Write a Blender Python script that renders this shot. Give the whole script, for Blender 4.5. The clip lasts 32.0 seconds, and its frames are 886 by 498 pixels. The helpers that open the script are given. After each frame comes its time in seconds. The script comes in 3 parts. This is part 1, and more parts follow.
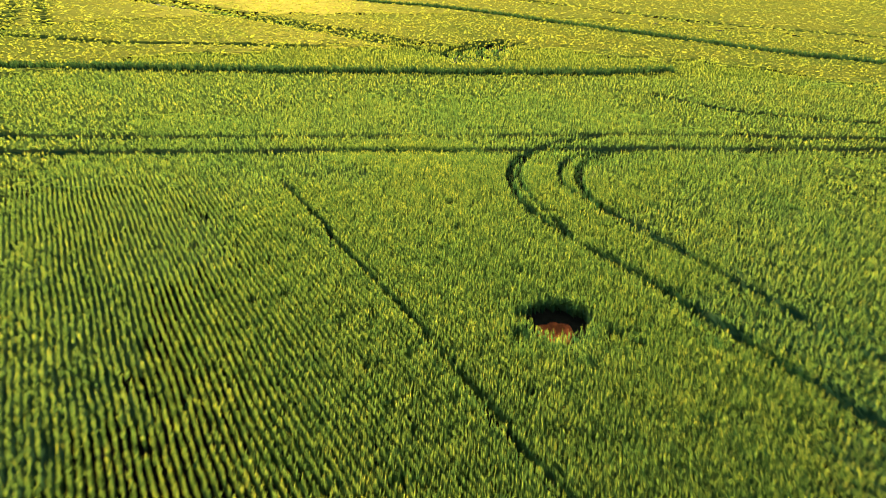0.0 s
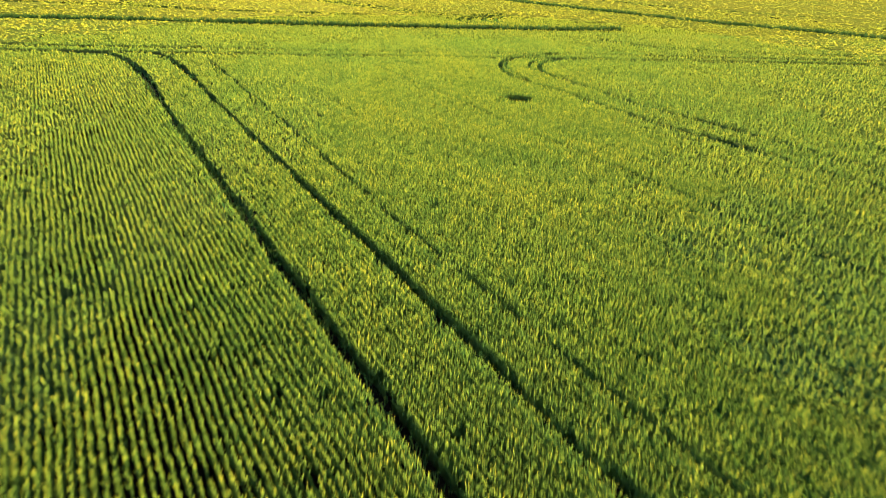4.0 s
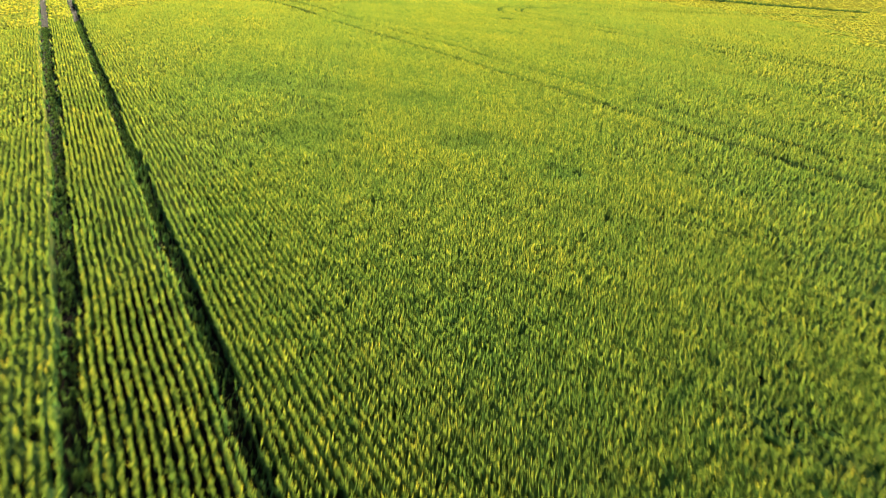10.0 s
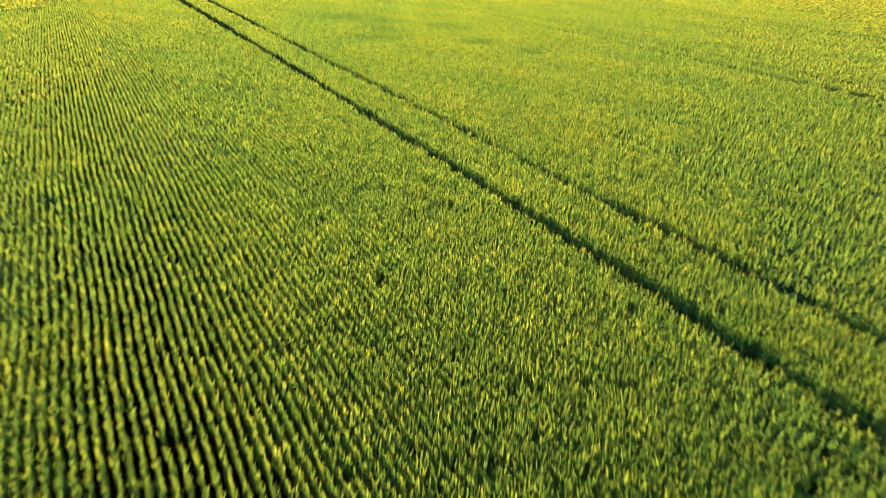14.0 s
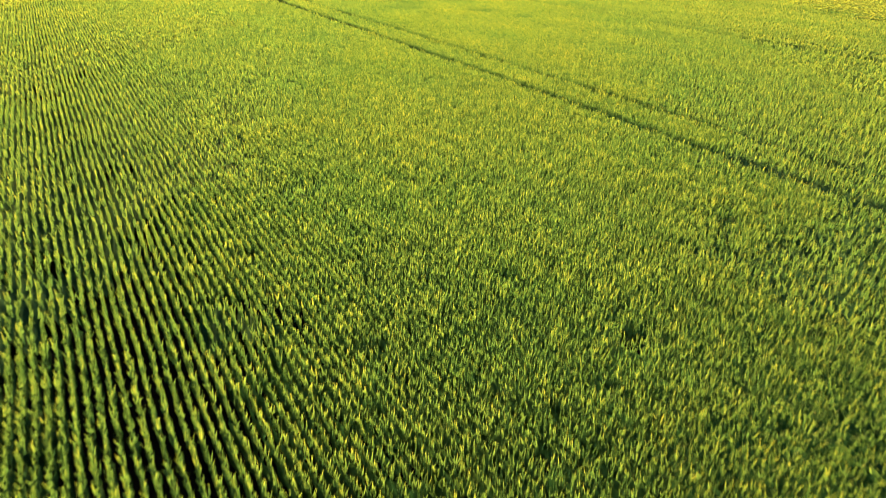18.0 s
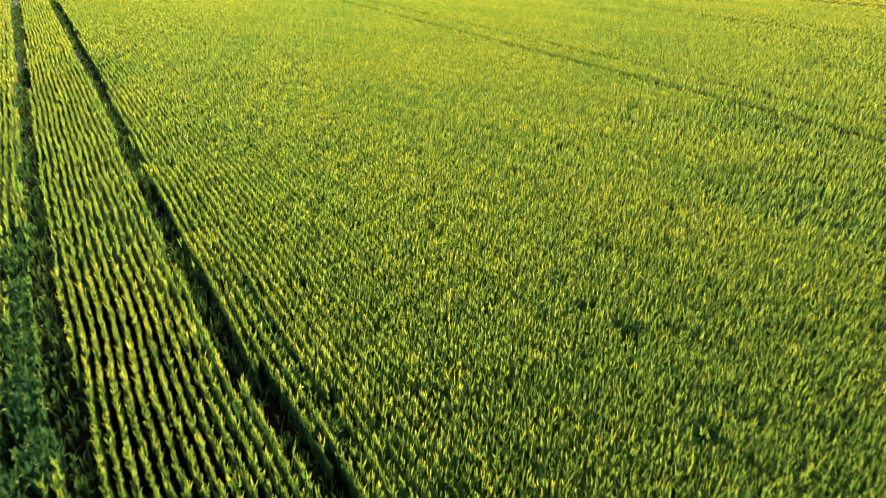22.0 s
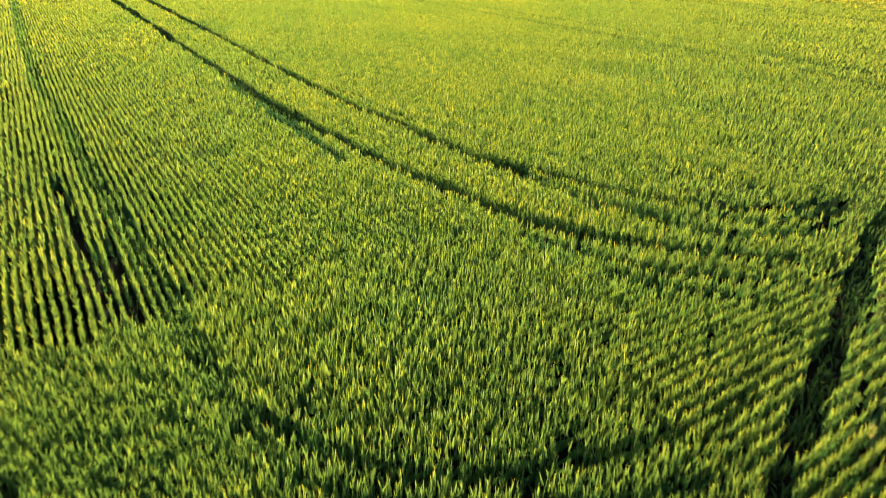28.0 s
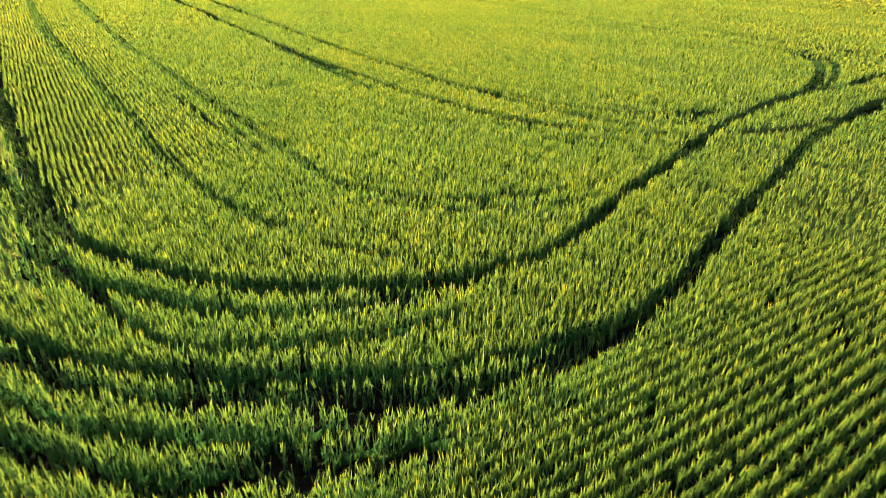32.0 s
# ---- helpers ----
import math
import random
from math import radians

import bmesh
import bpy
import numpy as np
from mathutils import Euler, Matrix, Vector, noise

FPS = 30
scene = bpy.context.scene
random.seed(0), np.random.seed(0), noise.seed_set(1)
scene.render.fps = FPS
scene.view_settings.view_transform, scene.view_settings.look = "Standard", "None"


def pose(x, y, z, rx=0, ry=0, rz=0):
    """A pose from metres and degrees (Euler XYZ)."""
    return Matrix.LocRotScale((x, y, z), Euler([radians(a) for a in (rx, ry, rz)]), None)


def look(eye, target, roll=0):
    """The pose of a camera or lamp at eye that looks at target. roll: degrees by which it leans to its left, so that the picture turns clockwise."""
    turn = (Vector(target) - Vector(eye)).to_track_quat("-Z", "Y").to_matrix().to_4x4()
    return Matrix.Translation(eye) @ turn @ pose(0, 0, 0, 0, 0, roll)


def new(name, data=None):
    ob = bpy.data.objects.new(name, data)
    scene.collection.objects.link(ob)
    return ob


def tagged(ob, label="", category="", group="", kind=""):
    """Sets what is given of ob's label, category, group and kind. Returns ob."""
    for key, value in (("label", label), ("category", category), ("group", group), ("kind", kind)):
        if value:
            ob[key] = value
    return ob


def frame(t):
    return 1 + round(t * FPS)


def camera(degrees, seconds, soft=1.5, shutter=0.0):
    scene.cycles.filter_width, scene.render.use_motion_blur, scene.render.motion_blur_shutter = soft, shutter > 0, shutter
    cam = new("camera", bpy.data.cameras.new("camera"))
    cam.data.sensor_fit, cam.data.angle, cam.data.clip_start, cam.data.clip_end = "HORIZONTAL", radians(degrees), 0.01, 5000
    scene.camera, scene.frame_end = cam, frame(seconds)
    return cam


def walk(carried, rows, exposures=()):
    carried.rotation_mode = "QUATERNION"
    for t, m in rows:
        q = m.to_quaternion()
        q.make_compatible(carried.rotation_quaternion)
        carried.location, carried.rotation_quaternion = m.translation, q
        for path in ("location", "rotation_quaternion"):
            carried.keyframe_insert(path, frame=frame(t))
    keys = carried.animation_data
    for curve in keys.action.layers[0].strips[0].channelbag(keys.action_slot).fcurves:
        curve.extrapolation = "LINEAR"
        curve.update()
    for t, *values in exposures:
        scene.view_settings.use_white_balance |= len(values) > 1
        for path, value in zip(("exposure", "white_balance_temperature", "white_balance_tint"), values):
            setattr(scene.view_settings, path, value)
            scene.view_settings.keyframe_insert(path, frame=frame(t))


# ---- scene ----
# A drone flies backwards, low over a field of young wheat. The seed rows run along y, x goes across them.
cam = camera(72.4, 32.0, soft=1.0, shutter=0.5)
# seconds, x, y, z, yaw, pitch, roll
PATH = [
    (0, 0.064, -0.009, 7.273, -32.17, -27.50, 1.32),
    (1, -2.293, -3.459, 7.161, -32.05, -27.37, 1.39),
    (2, -4.625, -6.938, 6.985, -31.84, -27.20, 1.39),
    (3, -7.027, -10.487, 6.755, -31.71, -27.01, 1.46),
    (3.5, -8.258, -12.246, 6.644, -31.75, -26.94, 1.56),
    (5.5, -13.105, -19.023, 6.392, -32.07, -26.85, 1.90),
    (6, -14.386, -20.886, 6.335, -32.06, -26.81, 1.99),
    (7, -16.880, -24.519, 6.166, -32.04, -26.69, 2.27),
    (8, -19.386, -28.197, 6.042, -31.97, -26.64, 2.29),
    (9, -21.705, -31.809, 6.001, -31.66, -26.81, 2.15),
    (10, -24.053, -35.187, 5.824, -31.66, -26.82, 2.12),
    (11, -26.255, -38.420, 5.679, -31.73, -26.98, 2.17),
    (12, -28.286, -41.697, 5.616, -31.42, -27.31, 2.31),
    (13, -30.332, -44.730, 5.510, -31.32, -27.58, 2.21),
    (14, -32.347, -47.778, 5.403, -31.16, -27.52, 2.19),
    (15, -34.230, -50.496, 5.327, -31.18, -27.55, 2.22),
    (15.5, -35.077, -51.636, 5.313, -31.30, -27.63, 2.17),
    (17.5, -38.223, -54.501, 5.283, -32.34, -27.94, 2.02),
    (18, -38.806, -55.282, 5.222, -32.58, -27.98, 2.05),
    (19, -39.937, -56.773, 5.108, -33.06, -27.98, 2.08),
    (20, -41.017, -58.274, 5.096, -33.33, -28.16, 1.94),
    (21, -41.990, -59.758, 5.082, -33.24, -28.15, 1.80),
    (22, -42.939, -61.195, 5.049, -33.23, -28.04, 1.54),
    (23, -43.771, -62.503, 5.034, -33.03, -27.90, 1.35),
    (24, -44.676, -63.970, 4.983, -32.74, -27.73, 1.24),
    (25, -45.707, -65.545, 4.917, -32.74, -27.60, 1.16),
    (25.5, -46.223, -66.359, 4.872, -32.79, -27.54, 1.18),
    (27.5, -48.633, -69.768, 4.864, -33.52, -27.58, 0.83),
    (28, -49.160, -70.550, 4.841, -33.58, -27.64, 0.81),
    (29, -50.187, -72.064, 4.796, -33.70, -27.66, 0.88),
    (30, -51.128, -73.480, 4.783, -33.71, -27.68, 0.87),
    (31, -51.931, -74.725, 4.754, -33.70, -27.66, 0.86),
    (32, -52.604, -75.820, 4.768, -33.65, -27.69, 0.89),
]


def eye_pose(x, y, z, yaw, pitch, roll):
    a, b = radians(yaw), radians(pitch)
    ahead = Vector((-math.sin(a) * math.cos(b), math.cos(a) * math.cos(b), math.sin(b)))
    return look((x, y, z), Vector((x, y, z)) + 2 * ahead, roll)


walk(cam, [(row[0], eye_pose(*row[1:])) for row in PATH], exposures=[(0, 2.64, 6500, 10), (32, 2.64, 6500, 10)])

# ---- world and sun ----
SUN_YAW, SUN_UP = -18.0, 18.0   # degrees from +y towards -x, and above the horizon
world = bpy.data.worlds.new("sky")
scene.world = world
world.use_nodes = True
wn = world.node_tree.nodes
sky = wn.new("ShaderNodeTexSky")
sky.sky_type, sky.sun_disc = "NISHITA", False
sky.sun_elevation, sky.sun_rotation = radians(SUN_UP), radians(-SUN_YAW)
wn["Background"].inputs["Strength"].default_value = 0.08
world.node_tree.links.new(sky.outputs[0], wn["Background"].inputs["Color"])
sun_data = bpy.data.lights.new("sun", "SUN")
sun_data.energy, sun_data.angle, sun_data.color = 4.3, radians(6.0), (1.0, 0.86, 0.60)
sun = new("sun", sun_data)
sa, se = radians(SUN_YAW), radians(SUN_UP)
sun.matrix_world = look((0, 0, 60), (60 * math.sin(sa) * math.cos(se), -60 * math.cos(sa) * math.cos(se), 60 - 60 * math.sin(se)))


# ---- materials ----
def material(name):
    m = bpy.data.materials.new(name)
    m.use_nodes = True
    t = m.node_tree
    return m, t, t.nodes["Principled BSDF"]


def node(t, kind, **values):
    nd = t.nodes.new(kind)
    for k, v in values.items():
        nd.inputs[k].default_value = v
    return nd


def ramp(t, source, stops):
    r = t.nodes.new("ShaderNodeValToRGB")
    r.color_ramp.elements[0].position, r.color_ramp.elements[0].color = stops[0][0], (*stops[0][1], 1)
    r.color_ramp.elements[1].position, r.color_ramp.elements[1].color = stops[-1][0], (*stops[-1][1], 1)
    for p, c in stops[1:-1]:
        r.color_ramp.elements.new(p).color = (*c, 1)
    t.links.new(source, r.inputs[0])
    return r.outputs[0]


def mixed(t, kind, factor, a, b):
    mx = t.nodes.new("ShaderNodeMix")
    mx.data_type, mx.blend_type = "RGBA", kind
    for socket, v in ((mx.inputs[0], factor), (mx.inputs[6], a), (mx.inputs[7], b)):
        if isinstance(v, (int, float)):
            socket.default_value = v
        elif isinstance(v, tuple):
            socket.default_value = (*v, 1)
        else:
            t.links.new(v, socket)
    return mx.outputs[2]


def leaf_material(name, blade, tip, dry, top, through_part=0.55, rough=0.55, gloss=0.05):
    """Leaves: each blade has its own green, low parts painted shade-dark, the tips yellower, and the field is patchy.
    """
    m, t, bsdf = material(name)
    geo = t.nodes.new("ShaderNodeNewGeometry")
    sep = t.nodes.new("ShaderNodeSeparateXYZ")
    t.links.new(geo.outputs["Position"], sep.inputs[0])
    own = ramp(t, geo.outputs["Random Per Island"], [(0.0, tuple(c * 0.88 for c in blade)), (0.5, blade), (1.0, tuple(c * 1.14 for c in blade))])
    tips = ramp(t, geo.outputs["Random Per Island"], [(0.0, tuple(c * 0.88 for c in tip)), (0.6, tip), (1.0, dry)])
    # darker green low down: shade inside the crop, put into the leaf colour by height
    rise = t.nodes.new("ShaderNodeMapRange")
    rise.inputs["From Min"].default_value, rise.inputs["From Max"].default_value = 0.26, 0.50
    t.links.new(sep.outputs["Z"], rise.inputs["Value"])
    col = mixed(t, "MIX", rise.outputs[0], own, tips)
    # the uppermost leaf ends are yellow, with the glow of backlight put into their colour
    backlit_top = t.nodes.new("ShaderNodeMapRange")
    backlit_top.inputs["From Min"].default_value, backlit_top.inputs["From Max"].default_value = 0.45, 0.57
    t.links.new(sep.outputs["Z"], backlit_top.inputs["Value"])
    col = mixed(t, "MIX", backlit_top.outputs[0], col, top)
    broad = node(t, "ShaderNodeTexNoise", Scale=0.16, Detail=4.0, Roughness=0.6)
    t.links.new(geo.outputs["Position"], broad.inputs["Vector"])
    patch = ramp(t, broad.outputs[0], [(0.3, (0.86, 0.95, 0.95)), (0.5, (1.0, 1.0, 1.0)), (0.72, (1.10, 1.03, 0.95))])
    col = mixed(t, "MULTIPLY", 1.0, col, patch)
    grain = node(t, "ShaderNodeTexNoise", Scale=14.0, Detail=4.0, Roughness=0.75)
    t.links.new(geo.outputs["Position"], grain.inputs["Vector"])
    col = mixed(t, "MULTIPLY", 1.0, col, ramp(t, grain.outputs[0], [(0.34, (0.88, 0.92, 0.92)), (0.66, (1.10, 1.07, 1.04))]))
    small = node(t, "ShaderNodeTexNoise", Scale=1.7, Detail=3.0)
    t.links.new(geo.outputs["Position"], small.inputs["Vector"])
    col = mixed(t, "MULTIPLY", 1.0, col, ramp(t, small.outputs[0], [(0.3, (0.82, 0.9, 0.9)), (0.7, (1.15, 1.08, 1.0))]))
    t.links.new(col, bsdf.inputs["Base Color"])
    bsdf.inputs["Roughness"].default_value = rough
    bsdf.inputs["Specular IOR Level"].default_value = 0.0
    tr = t.nodes.new("ShaderNodeBsdfTranslucent")
    t.links.new(mixed(t, "MULTIPLY", 1.0, col, (1.32, 1.25, 0.74)), tr.inputs["Color"])
    mx = node(t, "ShaderNodeMixShader", Fac=through_part)
    t.links.new(bsdf.outputs[0], mx.inputs[1])
    t.links.new(tr.outputs[0], mx.inputs[2])
    # a yellowish waxy gloss towards the light
    wax = node(t, "ShaderNodeBsdfGlossy", Color=(1.0, 0.80, 0.16, 1), Roughness=rough)
    rim = node(t, "ShaderNodeFresnel", IOR=1.35)
    part = t.nodes.new("ShaderNodeMath")
    part.operation, part.inputs[1].default_value = "MULTIPLY", gloss
    t.links.new(rim.outputs[0], part.inputs[0])
    coat = t.nodes.new("ShaderNodeMixShader")
    t.links.new(part.outputs[0], coat.inputs[0])
    t.links.new(mx.outputs[0], coat.inputs[1])
    t.links.new(wax.outputs[0], coat.inputs[2])
    t.links.new(coat.outputs[0], t.nodes["Material Output"].inputs["Surface"])
    return m


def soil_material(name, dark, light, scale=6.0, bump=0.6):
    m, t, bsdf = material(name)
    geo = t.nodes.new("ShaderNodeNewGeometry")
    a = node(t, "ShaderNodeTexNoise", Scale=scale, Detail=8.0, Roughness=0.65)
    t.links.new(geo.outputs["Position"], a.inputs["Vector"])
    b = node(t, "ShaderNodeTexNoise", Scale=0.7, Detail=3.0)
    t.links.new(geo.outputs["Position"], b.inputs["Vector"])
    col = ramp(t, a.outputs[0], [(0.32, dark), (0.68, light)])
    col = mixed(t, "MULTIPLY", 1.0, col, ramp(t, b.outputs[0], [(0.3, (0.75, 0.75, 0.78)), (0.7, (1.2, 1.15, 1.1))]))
    t.links.new(col, bsdf.inputs["Base Color"])
    bsdf.inputs["Roughness"].default_value = 0.95
    bsdf.inputs["Specular IOR Level"].default_value = 0.03
    bp = node(t, "ShaderNodeBump", Strength=bump, Distance=0.04)
    t.links.new(a.outputs[0], bp.inputs["Height"])
    t.links.new(bp.outputs[0], bsdf.inputs["Normal"])
    return m


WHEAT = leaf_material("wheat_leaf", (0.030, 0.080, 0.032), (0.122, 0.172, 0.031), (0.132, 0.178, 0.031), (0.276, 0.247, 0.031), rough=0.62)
# yellower leaf colours with less gloss, for the wheat farther off
YELLOWER = leaf_material("yellower_leaf", (0.04, 0.09, 0.02), (0.155, 0.185, 0.030), (0.17, 0.195, 0.030), (0.23, 0.222, 0.030), rough=0.62, gloss=0.02)
WEED = leaf_material("weed_leaf", (0.024, 0.070, 0.030), (0.045, 0.102, 0.038), (0.06, 0.115, 0.04), (0.06, 0.115, 0.04), 0.25)
# margin grass: its green is lowered to carry the shade of the sunless side
SHADED_GRASS = leaf_material("margin_grass", (0.025, 0.070, 0.024), (0.035, 0.085, 0.026), (0.05, 0.10, 0.03), (0.06, 0.115, 0.03), 0.15)
LODGED = leaf_material("track_grass", (0.045, 0.085, 0.026), (0.065, 0.115, 0.030), (0.085, 0.12, 0.034), (0.085, 0.12, 0.034), 0.4)
# brown soil taken down to near black: shade between the rows is in this colour
SHADED_SOIL = soil_material("soil", (0.005, 0.0045, 0.002), (0.013, 0.0105, 0.0045))
# track soil darker than its own brown, standing in for shade between the crop walls
SHADED_RUT = soil_material("shaded_rut_soil", (0.004, 0.0035, 0.0015), (0.012, 0.0095, 0.004), 9.0)
CLAY = soil_material("red_clay", (0.09, 0.020, 0.005), (0.21, 0.050, 0.010), 5.0)


# ---- the plan ----
def spline(points, step=0.06):
    """A smooth line through a few plan points, as evenly spaced places."""
    p = np.array(points, float)
    p = np.vstack([2 * p[0] - p[1], p, 2 * p[-1] - p[-2]])
    out = []
    for k in range(1, len(p) - 2):
        a, b, c, d = p[k - 1:k + 3]
        count = max(2, int(np.linalg.norm(c - b) / step))
        s = np.linspace(0, 1, count, endpoint=False)[:, None]
        out.append(0.5 * (2 * b + (c - a) * s + (2 * a - 5 * b + 4 * c - d) * s ** 2 + (3 * b - a - 3 * c + d) * s ** 3))
    return np.vstack(out + [p[-2:-1]])


# wheel tracks: half width, how bare (1: soil, less: pressed leaves), then plan points
TRAMLINES = [
    (0.14, 1.0, [(10.5, -70), (10.5, -6), (10.2, -2), (10.1, 3), (10.35, 7.5), (10.3, 10.5), (10.65, 12.5), (11.3, 13.9), (12.3, 15.2), (13.4, 15.9), (15.2, 16.5), (17.5, 16.3)]),
    (0.10, 1.0, [(10.45, 10.2), (11.0, 12.3), (11.6, 13.8), (12.3, 14.8), (13.7, 15.8), (15.6, 15.9)]),
    (0.14, 1.0, [(12.2, -70), (12.2, -5), (12.0, 0), (11.95, 4), (12.25, 8.5), (12.4, 11.0), (12.8, 12.2), (13.7, 13.5), (15.0, 14.4), (16.6, 14.6), (18.6, 14.0)]),
    (0.10, 1.0, [(12.3, 10.9), (12.6, 12.7), (13.0, 13.6), (14.1, 14.6), (15.4, 14.9), (17.0, 14.9)]),
    (0.155, 0.93, [(-6.4, -66), (-6.45, -20), (-6.4, 9.9), (-6.3, 19.2), (-6.6, 24.1), (-7.3, 26.2), (-9.2, 27.6)]),
    (0.115, 0.9, [(-4.5, -66), (-4.5, -20), (-4.4, 7.7), (-4.3, 21.4), (-4.9, 25.6), (-6.5, 26.9)]),
    (0.175, 0.98, [(-32.9, -66.0), (-31.2, -65.6), (-28.6, -64.5), (-26.6, -63.2), (-25.6, -61.7), (-25.15, -59.5), (-25.05, -55), (-25.05, -43), (-25.0, -36), (-24.9, -26), (-24.8, -13), (-24.9, 8), (-24.8, 60)]),
    (0.13, 0.95, [(-22.9, -65), (-23.05, -62.5), (-23.2, -60), (-23.05, -55), (-23.05, -46), (-23.12, -37), (-23.1, -28), (-23.0, -11), (-22.95, 8), (-22.7, 60)]),
    (0.12, 1.0, [(-32.4, -66.1), (-30.6, -65.8), (-28.3, -64.9), (-26.2, -63.6), (-24.8, -61.5)]),
    (0.15, 0.9, [(-40.0, -66.6), (-40.7, -66.0), (-41.3, -65.4), (-41.9, -64.7), (-42.4, -63.9), (-42.75, -62.8), (-43.0, -61.3), (-43.25, -59.9), (-43.45, -57.6), (-43.66, -54.2), (-43.7, -49), (-43.72, -41), (-43.6, -30), (-43.4, 40)]),
    (0.14, 0.95, [(-38.2, -66.35), (-39.2, -66.1), (-40.0, -65.6), (-40.6, -64.7), (-40.95, -63.3), (-41.2, -61.9), (-41.4, -60.2), (-41.5, -58.8), (-41.6, -57.2), (-41.75, -55.4), (-41.85, -52.5), (-41.8, -47.5), (-41.65, -40), (-41.6, -30), (-41.4, 40)]),
    (0.13, 1.0, [(-36.95, -65.9), (-38.1, -65.5), (-39.0, -64.9), (-39.65, -64.2), (-40.2, -63.3), (-40.6, -62.3), (-40.95, -61.2), (-41.3, -60.2)]),
]
SOFT_TRACKS = [
    (0.14, 0.28, [(-48.2, -66.2), (-48.35, -64.8), (-48.45, -63.1), (-48.55, -61), (-48.65, -58.5), (-48.8, -55.5), (-49.0, -50), (-49.3, -41), (-49.3, 20)]),
    (0.14, 0.32, [(-49.9, -66.8), (-50.2, -66.0), (-50.5, -64.6), (-50.7, -62.9), (-50.8, -60.5), (-51.0, -56), (-51.3, -50), (-51.7, -44), (-51.85, -34), (-51.8, 10)]),
]
# oblique to the rows, and the field beyond the first margin
FAR_TRACKS = [
    (0.24, 1.0, [(-40, 44), (-20, 33.8), (-2.3, 24.5), (2.7, 22.0), (7.9, 19.4), (13.2, 16.6), (17.1, 14.8), (20.8, 12.7), (24.5, 10.6), (45, -1)]),
    (0.16, 0.9, [(-40, 46.2), (-20, 35.9), (-2.3, 26.6), (3.0, 23.8), (8.5, 21.0), (14.3, 18.0), (18.4, 16.1), (22.3, 13.8), (27.2, 10.7), (46, 0)]),
    (0.12, 0.8, [(25.0, 20.2), (25.4, 17.5), (26.4, 15.3), (29.8, 11.9), (36, 8)]),
    (0.09, 0.9, [(6, 82), (9.6, 71.6), (15.3, 55.7), (18.5, 44.6), (20.3, 39.0), (21.3, 34.5)]),
    (0.07, 0.9, [(10.5, 76), (14.1, 64.5), (18.6, 49.6), (21.4, 41.0), (22.6, 37.4), (25.5, 33)]),
    (0.12, 1.0, [(21.2, 31.6), (21.0, 33.5), (22.6, 35.4), (26.4, 36.8), (28, 37)]),
    (0.12, 1.0, [(22.0, 31.4), (21.9, 33.3), (23.4, 34.9), (26.4, 36.1)]),
    (0.12, 1.0, [(23.3, 30.9), (23.0, 32.4), (24.2, 34.2), (27.4, 36.2)]),
    (0.12, 1.0, [(24.2, 30.4), (23.9, 31.9), (25.2, 33.6), (28.0, 35.4)]),
    (0.14, 0.9, [(-30, 72), (-2.9, 53.2), (3.5, 46.9), (9.9, 43.3), (15.0, 40.1)]),
    (0.02, 0.9, [(-3.6, 55.5), (-3.0, 58.5), (-2.6, 68.3), (-2.3, 90)]),
    (0.02, 0.8, [(-0.4, 57), (-0.3, 68), (-0.2, 90)]),
    (0.12, 0.8, [(49.0, 60), (49.6, 54.5), (51.4, 40.5), (55.7, 29.8), (60, 22)]),
]
